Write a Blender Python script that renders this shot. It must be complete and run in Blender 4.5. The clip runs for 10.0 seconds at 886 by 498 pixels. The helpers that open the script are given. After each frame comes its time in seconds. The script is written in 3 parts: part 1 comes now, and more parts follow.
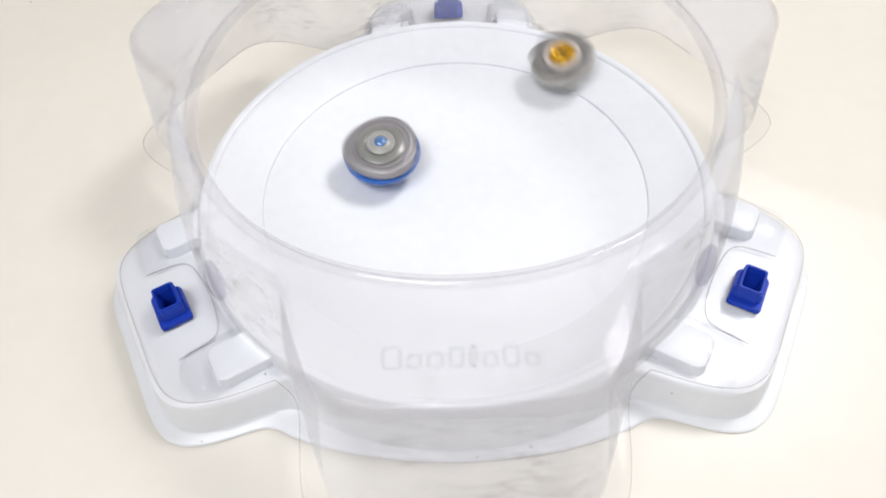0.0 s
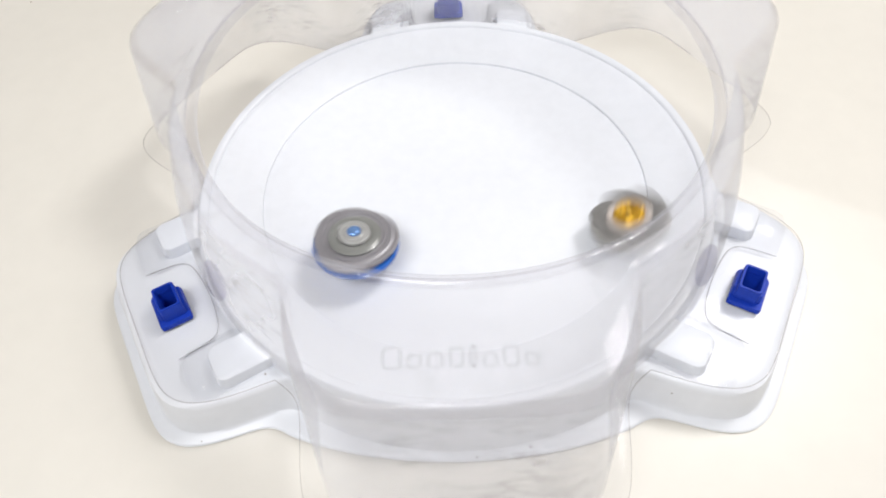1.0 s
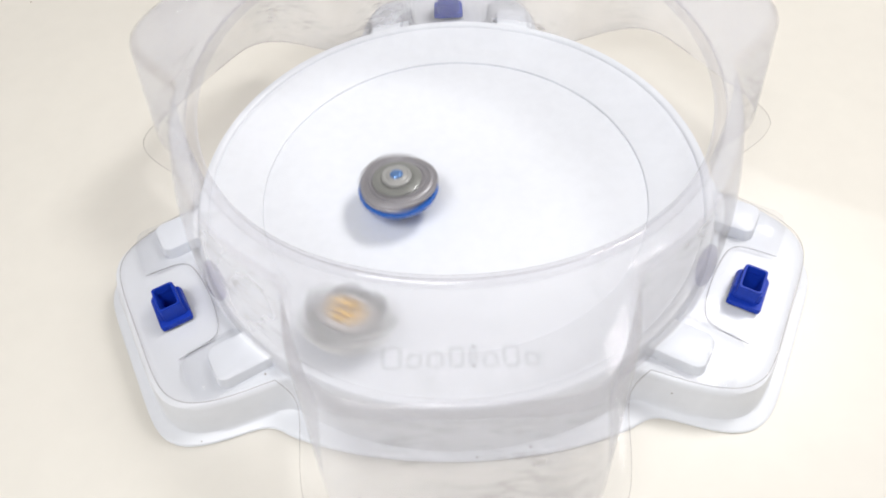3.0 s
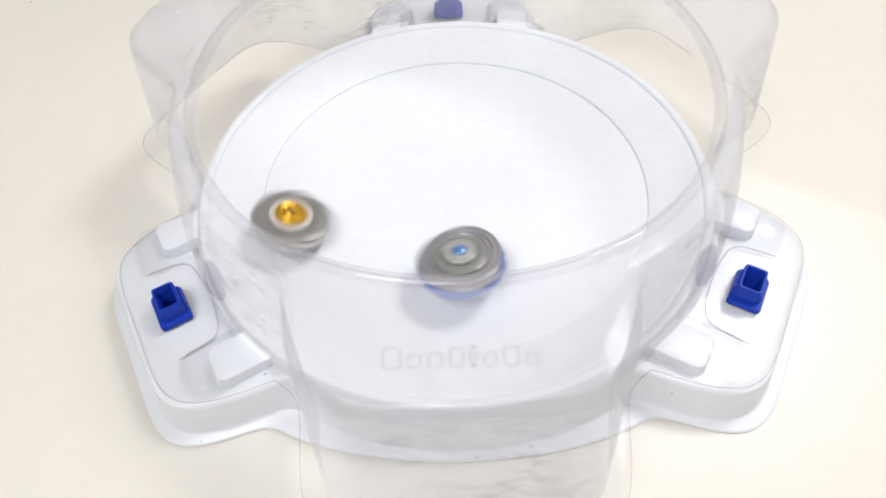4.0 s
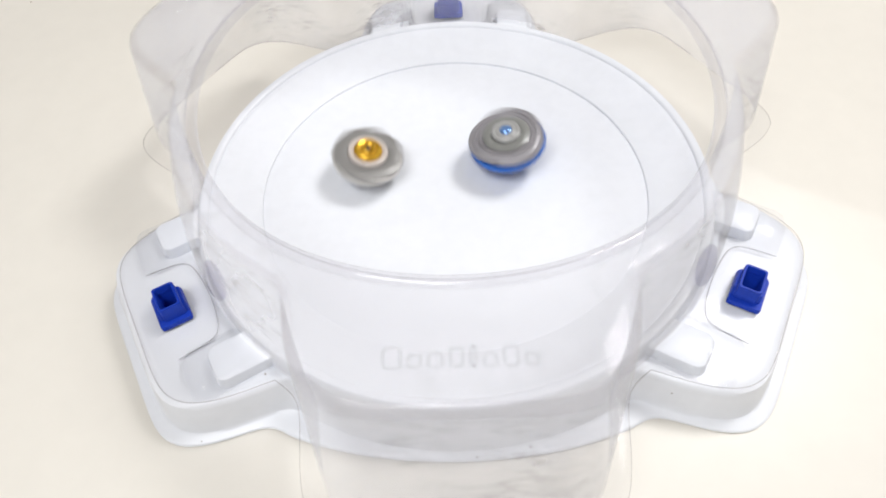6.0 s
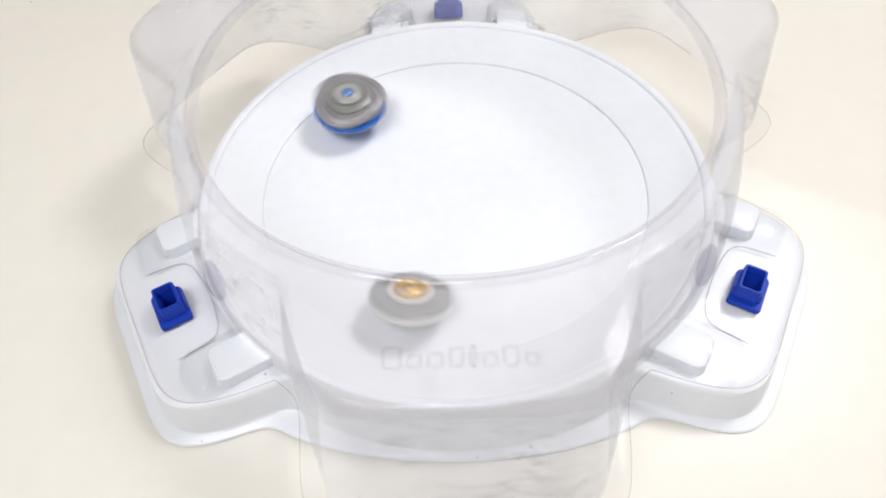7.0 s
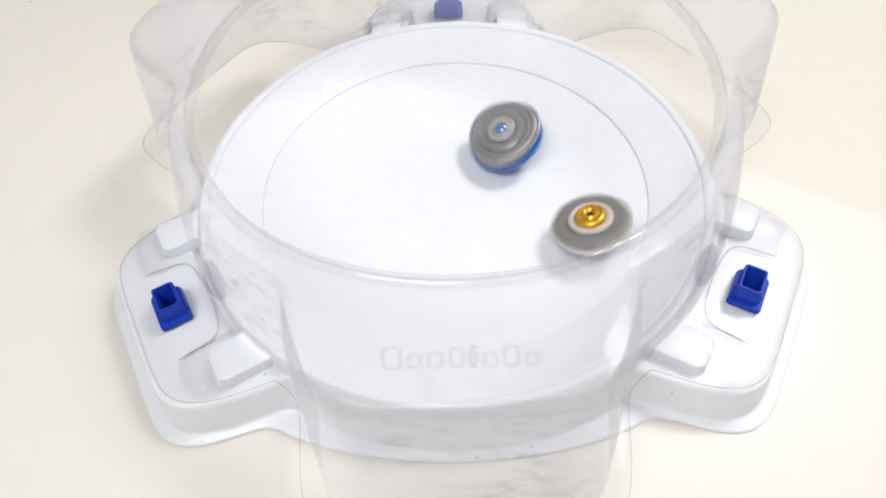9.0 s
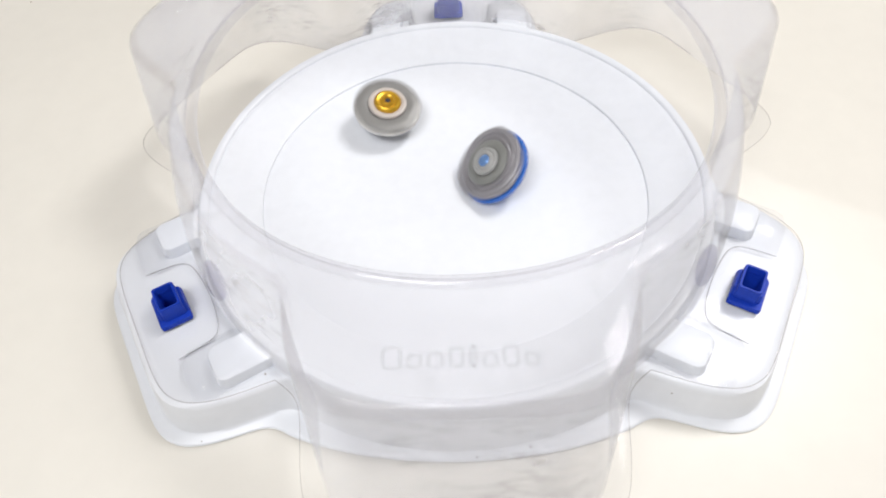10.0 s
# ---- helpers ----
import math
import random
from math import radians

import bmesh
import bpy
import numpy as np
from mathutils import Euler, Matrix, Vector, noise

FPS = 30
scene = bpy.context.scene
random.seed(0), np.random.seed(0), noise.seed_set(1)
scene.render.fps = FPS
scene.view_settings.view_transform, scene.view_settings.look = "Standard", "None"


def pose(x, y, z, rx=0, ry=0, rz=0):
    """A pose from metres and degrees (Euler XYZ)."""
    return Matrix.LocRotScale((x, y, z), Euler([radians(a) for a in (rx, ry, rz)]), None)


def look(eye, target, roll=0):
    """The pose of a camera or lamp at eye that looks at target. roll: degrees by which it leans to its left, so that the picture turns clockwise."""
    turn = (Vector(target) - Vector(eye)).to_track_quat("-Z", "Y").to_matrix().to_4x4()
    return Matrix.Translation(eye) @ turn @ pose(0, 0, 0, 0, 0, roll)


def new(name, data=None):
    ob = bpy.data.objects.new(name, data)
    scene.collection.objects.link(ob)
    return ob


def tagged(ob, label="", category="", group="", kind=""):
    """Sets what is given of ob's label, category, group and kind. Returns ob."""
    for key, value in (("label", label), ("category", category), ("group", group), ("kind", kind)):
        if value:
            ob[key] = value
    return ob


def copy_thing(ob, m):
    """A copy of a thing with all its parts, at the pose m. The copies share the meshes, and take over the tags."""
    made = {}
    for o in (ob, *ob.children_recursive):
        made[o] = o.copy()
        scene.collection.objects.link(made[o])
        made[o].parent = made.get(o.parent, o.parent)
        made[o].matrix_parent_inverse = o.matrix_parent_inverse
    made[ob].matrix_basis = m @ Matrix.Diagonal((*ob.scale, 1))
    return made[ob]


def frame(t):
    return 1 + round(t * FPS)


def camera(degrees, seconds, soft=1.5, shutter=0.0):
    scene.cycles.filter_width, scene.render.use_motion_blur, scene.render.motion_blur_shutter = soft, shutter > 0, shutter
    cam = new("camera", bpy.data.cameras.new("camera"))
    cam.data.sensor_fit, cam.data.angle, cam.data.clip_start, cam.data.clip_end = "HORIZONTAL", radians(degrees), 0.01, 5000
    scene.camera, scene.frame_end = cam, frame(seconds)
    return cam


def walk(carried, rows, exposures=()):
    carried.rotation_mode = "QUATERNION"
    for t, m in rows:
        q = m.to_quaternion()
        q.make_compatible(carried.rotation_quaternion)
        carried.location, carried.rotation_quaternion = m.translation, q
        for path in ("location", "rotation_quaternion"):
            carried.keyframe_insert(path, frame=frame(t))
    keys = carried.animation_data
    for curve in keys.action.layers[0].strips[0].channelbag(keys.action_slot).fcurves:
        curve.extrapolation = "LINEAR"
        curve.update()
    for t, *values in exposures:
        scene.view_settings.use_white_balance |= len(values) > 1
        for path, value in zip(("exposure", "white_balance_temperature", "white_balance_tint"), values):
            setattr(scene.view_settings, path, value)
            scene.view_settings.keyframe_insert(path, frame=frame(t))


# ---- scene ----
cam = camera(68.78, 10.0, soft=1.9, shutter=0.36)
EYE = Vector((0.0, -0.2806, 0.3326))
VIEW = look(EYE, EYE + Vector((-0.01972, 0.59644, -0.80241)), -3.31)
walk(cam, [(0.0, VIEW), (10.0, VIEW)], exposures=[(0.0, 0.0), (10.0, 0.0)])

# ---- light ----
world = bpy.data.worlds.new("room_air")
world.use_nodes = True
world.node_tree.nodes["Background"].inputs[0].default_value = (0.79, 0.805, 0.84, 1)
world.node_tree.nodes["Background"].inputs[1].default_value = 0.3
scene.world = world


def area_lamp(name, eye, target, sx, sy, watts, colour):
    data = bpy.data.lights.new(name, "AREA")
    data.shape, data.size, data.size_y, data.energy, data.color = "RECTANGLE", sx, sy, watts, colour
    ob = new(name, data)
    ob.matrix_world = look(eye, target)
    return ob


# key lamp out of view, placed to suit the cast shadows and glints
area_lamp("unseen_lamp", (1.20, 0.72, 2.04), (0.92, 0.55, 0.0), 0.62, 0.62, 38.8, (1.0, 0.988, 0.975))
# added fill with no known source, to brighten the front faces
area_lamp("unseen_lamp", (-0.50, -0.90, 2.04), (-0.35, -0.5, 0.0), 1.2, 1.0, 41.5, (0.975, 0.985, 1.0))


# ---- materials ----
def nodes_of(name):
    m = bpy.data.materials.new(name)
    m.use_nodes = True
    t = m.node_tree
    return m, t.nodes, t.links, t.nodes["Principled BSDF"]


def surface(name, colour, rough=0.4, metal=0.0, vary=0.06, scale=40.0, bump=0.0, bump_scale=400.0, coat=0.0, dark=None, ior=1.5):
    """A surface with variation at two scales and fine relief."""
    m, n, l, b = nodes_of(name)
    b.inputs["Roughness"].default_value, b.inputs["Metallic"].default_value = rough, metal
    b.inputs["Coat Weight"].default_value, b.inputs["IOR"].default_value = coat, ior
    tc = n.new("ShaderNodeTexCoord")
    big, fine = n.new("ShaderNodeTexNoise"), n.new("ShaderNodeTexNoise")
    big.inputs["Scale"].default_value, fine.inputs["Scale"].default_value = scale, scale * 9
    big.inputs["Detail"].default_value = 5
    add = n.new("ShaderNodeMath")
    add.operation = "ADD"
    ramp = n.new("ShaderNodeValToRGB")
    low = dark or tuple(c * (1 - vary * 2) for c in colour)
    ramp.color_ramp.elements[0].color, ramp.color_ramp.elements[1].color = (*low, 1), (*colour, 1)
    ramp.color_ramp.elements[0].position, ramp.color_ramp.elements[1].position = 0.55, 1.15
    ramp.color_ramp.elements[1].position = 1.0
    for q in (big, fine):
        l.new(tc.outputs["Object"], q.inputs["Vector"])
    l.new(big.outputs["Fac"], add.inputs[0]), l.new(fine.outputs["Fac"], add.inputs[1])
    half = n.new("ShaderNodeMath")
    half.operation, half.inputs[1].default_value = "MULTIPLY", 0.8
    l.new(add.outputs[0], half.inputs[0]), l.new(half.outputs[0], ramp.inputs["Fac"])
    l.new(ramp.outputs["Color"], b.inputs["Base Color"])
    rr = n.new("ShaderNodeMapRange")
    rr.inputs["To Min"].default_value, rr.inputs["To Max"].default_value = max(0.02, rough - 0.08), rough + 0.1
    l.new(big.outputs["Fac"], rr.inputs["Value"]), l.new(rr.outputs["Result"], b.inputs["Roughness"])
    if bump:
        bn, bu = n.new("ShaderNodeTexNoise"), n.new("ShaderNodeBump")
        bn.inputs["Scale"].default_value, bu.inputs["Strength"].default_value, bu.inputs["Distance"].default_value = bump_scale, bump, 0.0005
        l.new(tc.outputs["Object"], bn.inputs["Vector"]), l.new(bn.outputs["Fac"], bu.inputs["Height"])
        l.new(bu.outputs["Normal"], b.inputs["Normal"])
    return m


def clear_plastic(name, scuffs=0.0, tint=(0.968, 0.966, 0.974), haze_low=0.04, haze_high=0.11, shine=0.0065, edge_on=0.55):
    """A thin clear sheet: it lets light straight through, gleams by its Fresnel gloss and is scuffed in streaks."""
    m, n, l, b = nodes_of(name)
    out = n["Material Output"]
    n.remove(b)
    tc = n.new("ShaderNodeTexCoord")
    clear, gloss, haze = n.new("ShaderNodeBsdfTransparent"), n.new("ShaderNodeBsdfGlossy"), n.new("ShaderNodeBsdfDiffuse")
    clear.inputs["Color"].default_value = (*tint, 1)
    gloss.inputs["Roughness"].default_value = 0.06
    haze.inputs["Color"].default_value = (0.915, 0.93, 0.975, 1)
    face, power, scale = n.new("ShaderNodeLayerWeight"), n.new("ShaderNodeMath"), n.new("ShaderNodeMath")
    face.inputs["Blend"].default_value = 0.5
    power.operation, power.inputs[1].default_value = "POWER", 4.5
    scale.operation, scale.inputs[1].default_value, scale.inputs[2].default_value = "MULTIPLY_ADD", edge_on, shine
    l.new(face.outputs["Facing"], power.inputs[0]), l.new(power.outputs[0], scale.inputs[0])
    wob, bu = n.new("ShaderNodeTexNoise"), n.new("ShaderNodeBump")
    wob.inputs["Scale"].default_value, wob.inputs["Detail"].default_value = 42, 2
    bu.inputs["Strength"].default_value, bu.inputs["Distance"].default_value = 0.14, 0.005
    l.new(tc.outputs["Object"], wob.inputs["Vector"]), l.new(wob.outputs["Fac"], bu.inputs["Height"])
    l.new(bu.outputs["Normal"], gloss.inputs["Normal"])
    # faint cloudiness of the sheet
    cloud, cr = n.new("ShaderNodeTexNoise"), n.new("ShaderNodeMapRange")
    cloud.inputs["Scale"].default_value, cloud.inputs["Detail"].default_value = 16, 4
    cr.inputs["From Min"].default_value, cr.inputs["From Max"].default_value = 0.35, 0.75
    cr.inputs["To Min"].default_value, cr.inputs["To Max"].default_value = haze_low, haze_high
    l.new(tc.outputs["Object"], cloud.inputs["Vector"]), l.new(cloud.outputs["Fac"], cr.inputs["Value"])
    body, top = n.new("ShaderNodeMixShader"), n.new("ShaderNodeMixShader")
    l.new(cr.outputs["Result"], body.inputs[0])
    # the haze scatters light to both sides of the sheet
    glow, both = n.new("ShaderNodeBsdfTranslucent"), n.new("ShaderNodeMixShader")
    glow.inputs["Color"].default_value = (0.915, 0.93, 0.975, 1)
    l.new(haze.outputs[0], both.inputs[1]), l.new(glow.outputs[0], both.inputs[2])
    both.inputs[0].default_value = 0.5
    l.new(clear.outputs[0], body.inputs[1]), l.new(both.outputs[0], body.inputs[2])
    last = body
    if scuffs:
        # rubbed marks, long and level, where tops have struck the wall
        mp, sc, patch = n.new("ShaderNodeMapping"), n.new("ShaderNodeTexNoise"), n.new("ShaderNodeTexNoise")
        mp.inputs["Scale"].default_value = (26, 26, 120)
        sc.inputs["Scale"].default_value, sc.inputs["Detail"].default_value, sc.inputs["Distortion"].default_value = 2.1, 12, 1.2
        sc.inputs["Roughness"].default_value = 0.66
        patch.inputs["Scale"].default_value = 17
        r1, r2, mul, dirt, mix = n.new("ShaderNodeMapRange"), n.new("ShaderNodeMapRange"), n.new("ShaderNodeMath"), n.new("ShaderNodeBsdfDiffuse"), n.new("ShaderNodeMixShader")
        r1.inputs["From Min"].default_value, r1.inputs["From Max"].default_value = 0.505, 0.78
        r2.inputs["From Min"].default_value, r2.inputs["From Max"].default_value = 0.45, 0.66
        r1.inputs["To Max"].default_value = scuffs
        mul.operation = "MULTIPLY"
        dirt.inputs["Color"].default_value = (0.19, 0.15, 0.12, 1)
        l.new(tc.outputs["Object"], mp.inputs["Vector"]), l.new(mp.outputs[0], sc.inputs["Vector"]), l.new(tc.outputs["Object"], patch.inputs["Vector"])
        l.new(sc.outputs["Fac"], r1.inputs["Value"]), l.new(patch.outputs["Fac"], r2.inputs["Value"])
        l.new(r1.outputs["Result"], mul.inputs[0]), l.new(r2.outputs["Result"], mul.inputs[1])
        l.new(mul.outputs[0], mix.inputs[0]), l.new(body.outputs[0], mix.inputs[1]), l.new(dirt.outputs[0], mix.inputs[2])
        last = mix
    l.new(scale.outputs[0], top.inputs[0])
    l.new(last.outputs[0], top.inputs[1]), l.new(gloss.outputs[0], top.inputs[2])
    l.new(top.outputs[0], out.inputs["Surface"])
    return m


def speckle(m, colour, scale, size):
    """Sparse small specks of dust on a surface."""
    n, l = m.node_tree.nodes, m.node_tree.links
    b = n["Principled BSDF"]
    old = b.inputs["Base Color"].links[0].from_socket
    tc, vor, far, rare, mul, mix = n.new("ShaderNodeTexCoord"), n.new("ShaderNodeTexVoronoi"), n.new("ShaderNodeMath"), n.new("ShaderNodeMath"), n.new("ShaderNodeMath"), n.new("ShaderNodeMix")
    vor.inputs["Scale"].default_value = scale
    far.operation, far.inputs[1].default_value = "LESS_THAN", size
    rare.operation, rare.inputs[1].default_value = "GREATER_THAN", 0.82
    mul.operation, mix.data_type = "MULTIPLY", "RGBA"
    sep = n.new("ShaderNodeSeparateColor")
    l.new(tc.outputs["Object"], vor.inputs["Vector"]), l.new(vor.outputs["Distance"], far.inputs[0])
    l.new(vor.outputs["Color"], sep.inputs[0]), l.new(sep.outputs[0], rare.inputs[0])
    l.new(far.outputs[0], mul.inputs[0]), l.new(rare.outputs[0], mul.inputs[1])
    l.new(mul.outputs[0], mix.inputs["Factor"]), l.new(old, mix.inputs["A"])
    mix.inputs["B"].default_value = (*colour, 1)
    l.new(mix.outputs["Result"], b.inputs["Base Color"])


LAMINATE = surface("cream_laminate", (0.738, 0.711, 0.655), 0.42, vary=0.015, scale=6, bump=0.05, bump_scale=900)
WHITE = surface("white_moulded_plastic", (0.774, 0.796, 0.845), 0.36, vary=0.02, scale=14, bump=0.04, bump_scale=700)
DUSTY_WHITE = surface("white_moulded_plastic_dusty", (0.760, 0.780, 0.825), 0.36, vary=0.02, scale=14, bump=0.04, bump_scale=700)
speckle(DUSTY_WHITE, (0.22, 0.18, 0.16), 110, 0.07)
speckle(LAMINATE, (0.35, 0.28, 0.22), 34, 0.035)
CLEAR_TOP = clear_plastic("clear_top_sheet", 0.1, (0.967, 0.965, 0.972), 0.15, 0.24, 0.005, 0.4)
# darker tint puts the shoulder's dark grazing reflection into the colour
SHOULDER = clear_plastic("clear_bend_outline", 0.0, (0.95, 0.944, 0.95), 0.08, 0.14, 0.01, 0.3)
CLEAR_WALL = clear_plastic("clear_scuffed_sheet", 0.4, (0.99, 0.988, 0.992), 0.14, 0.30, 0.003, 0.09)
EMBOSS = clear_plastic("clear_raised_sheet", 0.0, (0.978, 0.978, 0.984), 0.04, 0.10, 0.13, 0.25)
FLANGE = clear_plastic("clear_flange_sheet", 0.0, (0.99, 0.99, 0.992), 0.004, 0.02, 0.008, 0.1)
CASING = clear_plastic("clear_casing_sheet", 0.0, (0.972, 0.974, 0.982), 0.01, 0.05, 0.012, 0.25)
LIP = clear_plastic("clear_lip", 0.0, (0.96, 0.956, 0.965), 0.06, 0.13, 0.03)
EDGE = clear_plastic("clear_cut_edge", 0.0, (0.87, 0.86, 0.86), 0.03, 0.08)
CREASE = clear_plastic("clear_crease", 0.0, (0.86, 0.85, 0.86), 0.05, 0.12, 0.02)
# violet tint stands in for the shade in the rim notches
NOTCH_SHADE = clear_plastic("violet_shade_sheet", 0.0, (0.62, 0.61, 0.69), 0.05, 0.12)
BLUE = surface("royal_blue_plastic", (0.006, 0.042, 0.43), 0.5, vary=0.1, scale=60, bump=0.05, ior=1.36)
SKY_BLUE = surface("bright_blue_plastic", (0.015, 0.125, 0.52), 0.25, vary=0.1, scale=80, coat=0.3)
BLUE_CHIP = surface("blue_metallic_chip", (0.17, 0.32, 0.64), 0.2, metal=0.5, vary=0.1, scale=300)
STEEL = surface("brushed_steel", (0.36, 0.35, 0.375), 0.42, metal=0.4, vary=0.2, scale=220, bump=0.1)
PALE = surface("pale_grey_plastic", (0.35, 0.35, 0.345), 0.35, vary=0.1, scale=150)
OLIVE = surface("smoky_green_grey_plastic", (0.235, 0.24, 0.23), 0.3, vary=0.15, scale=200, coat=0.3)
RED = surface("dark_red_plastic", (0.22, 0.015, 0.02), 0.3, vary=0.1, scale=120)
BLACK = surface("black_tip_plastic", (0.03, 0.032, 0.045), 0.4, vary=0.15, scale=120)
GOLD = surface("gold_foil_plastic", (0.78, 0.48, 0.05), 0.34, metal=0.75, vary=0.15, scale=260, dark=(0.4, 0.2, 0.01))
BEIGE = surface("beige_plastic", (0.54, 0.485, 0.45), 0.4, vary=0.06, scale=150)
GREY = surface("grey_blade_metal", (0.30, 0.295, 0.29), 0.4, metal=0.35, vary=0.2, scale=220)
IVORY = surface("ivory_plastic", (0.64, 0.625, 0.60), 0.35, vary=0.05, scale=150)
PAINT = surface("white_wall_paint", (0.80, 0.79, 0.77), 0.8, vary=0.03, scale=3, bump=0.1, bump_scale=60)
BOARDS = surface("oak_floor", (0.30, 0.20, 0.12), 0.5, vary=0.2, scale=5, bump=0.1)


# ---- mesh tools ----
def part(name, bm, material, parent=None, label="", smooth=True):
    me = bpy.data.meshes.new(name)
    bmesh.ops.recalc_face_normals(bm, faces=bm.faces)
    for f in bm.faces:
        f.smooth = smooth
    bm.to_mesh(me)
    bm.free()
    me.materials.append(material)
    if smooth:
        me.set_sharp_from_angle(angle=radians(38))
    ob = new(name, me)
    ob.parent = parent
    return tagged(ob, label)


def rings(loops, closed=False, cap_first=False, cap_last=False):
    """A skin over loops of points, each loop closed upon itself."""
    bm = bmesh.new()
    rows = [[bm.verts.new(p) for p in loop] for loop in loops]
    pairs = list(zip(rows, rows[1:])) + ([(rows[-1], rows[0])] if closed else [])
    for a, b in pairs:
        k = len(a)
        for i in range(k):
            bm.faces.new((a[i], a[(i + 1) % k], b[(i + 1) % k], b[i]))
    if cap_first:
        bm.faces.new(rows[0])
    if cap_last:
        bm.faces.new(rows[-1])
    return bm


def lathe(profile, n=96, closed=False, cap_first=False, cap_last=False, lobe=None):
    """A turned shape from (radius, height); lobe(angle, radius, height) may change the radius."""
    loops = []
    for r, z in profile:
        loops.append([])
        for i in range(n):
            a = 2 * math.pi * i / n
            q = lobe(a, r, z) if lobe else r
            loops[-1].append((q * math.cos(a), q * math.sin(a), z))
    return rings(loops, closed, cap_first, cap_last)


def rounded(w, d, r, n=6):
    """The outline of a rectangle with round corners."""
    pts = []
    for cx, cy, a0 in ((w / 2 - r, d / 2 - r, 0), (-w / 2 + r, d / 2 - r, 90), (-w / 2 + r, -d / 2 + r, 180), (w / 2 - r, -d / 2 + r, 270)):
        for i in range(n + 1):
            a = radians(a0 + 90 * i / n)
            pts.append((cx + r * math.cos(a), cy + r * math.sin(a)))
    return pts


def slab(w, d, h, r=0.004, edge=0.002, z=0.0, draft=0.0, floor=True):
    """A block with round corners and a rounded upper edge."""
    loops = []
    for inset, zz in ((-draft, 0), (0, h - edge), (edge * 0.3, h - edge * 0.3), (edge, h)):
        loops.append([(x, y, z + zz) for x, y in rounded(w - 2 * inset, d - 2 * inset, max(r - inset, 0.0005))])
    return rings(loops, cap_first=floor, cap_last=True)


def moved(bm, m):
    bmesh.ops.transform(bm, matrix=m, verts=bm.verts)
    return bm


def box(x0, y0, z0, x1, y1, z1, bevel=0.0):
    bm = bmesh.new()
    bmesh.ops.create_cube(bm, size=1)
    moved(bm, Matrix.Translation(((x0 + x1) / 2, (y0 + y1) / 2, (z0 + z1) / 2)) @ Matrix.Diagonal((x1 - x0, y1 - y0, z1 - z0, 1)))
    if bevel:
        bmesh.ops.bevel(bm, geom=bm.edges, offset=bevel, segments=2, affect="EDGES")
    return bm


# ---- the room ----
FLOOR_Z = -0.74


def structure(name, bm, material, label):
    return tagged(part(name, bm, material, None, label, smooth=False), kind="structure")


structure("floor", box(-2.5, -2.5, FLOOR_Z - 0.1, 2.5, 2.5, FLOOR_Z), BOARDS, "plain brown wooden floor of the room")
structure("ceiling", box(-2.5, -2.5, 2.10, 2.5, 2.5, 2.20), PAINT, "plain white ceiling of the room")
structure("wall_north", box(-2.5, 2.4, FLOOR_Z, 2.5, 2.5, 2.10), PAINT, "plain white painted wall")
structure("wall_east", box(2.4, -2.4, FLOOR_Z, 2.5, 2.4, 2.10), PAINT, "plain white painted wall")
structure("wall_west", box(-2.5, -2.4, FLOOR_Z, -2.4, 2.4, 2.10), PAINT, "plain white painted wall")
structure("wall_south", box(-2.5, -2.5, FLOOR_Z, 2.5, -2.4, 2.10), PAINT, "plain white painted wall")


def build_table():
    table = tagged(new("table"), "cream laminate table with a plain smooth top", "table")
    table.matrix_world = pose(0, 0.15, FLOOR_Z)
    part("tabletop", slab(1.7, 1.1, 0.03, 0.02, 0.003, z=-FLOOR_Z - 0.03), LAMINATE, table)
    for x in (-0.78, 0.78):
        for y in (-0.48, 0.48):
            leg = part("leg", slab(0.05, 0.05, -FLOOR_Z - 0.03, 0.006, 0.002), PAINT, table)
            leg.location = (x, y, 0)
    return table


build_table()

# ---- the stadium ----
TURN = pose(0, 0, 0)
TABS = (90, 210, 330)
POCKETS = (270, 30, 150)
N = 360
RIM_Z, TAB_Z, RIB_Z = 0.0377, 0.0270, 0.0347
CLIP_R = 0.1818
MOUTH_R, MOUTH_Z = 0.1343, 0.1145
BOWL = ((0.0, 0.0185), (0.04, 0.0195), (0.08, 0.0220), (0.1212, 0.0249), (0.1222, 0.0264), (0.14, 0.0315), (0.152, 0.0360))


def lobed(a, circle, reach, half, n, q, dirs):
    """The radius at the angle a of a circle joined to three round-cornered arms."""
    best = 0.0
    for d in dirs:
        b = (a - radians(d) + math.pi) % (2 * math.pi) - math.pi
        if math.cos(b) > 0:
            best = max(best, ((math.cos(b) / reach) ** n + (abs(math.sin(b)) / half) ** n) ** (-1 / n))
    return (circle ** q + best ** q) ** (1 / q)


def loop(z, radius):
    """One closed loop of N points; z and radius are numbers or functions of the angle."""
    pts = []
    for i in range(N):
        a = 2 * math.pi * (i + 0.5) / N
        r = radius(a) if callable(radius) else radius
        pts.append((r * math.cos(a), r * math.sin(a), z(a) if callable(z) else z))
    return pts


def arms(circle, reach, half, n=8, q=40, dirs=TABS):
    return lambda a: lobed(a, circle, reach, half, n, q, dirs)


def bowl_z(r):
    for (r0, z0), (r1, z1) in zip(BOWL, BOWL[1:]):
        if r <= r1:
            return z0 + (z1 - z0) * (r - r0) / (r1 - r0)
    return BOWL[-1][1]


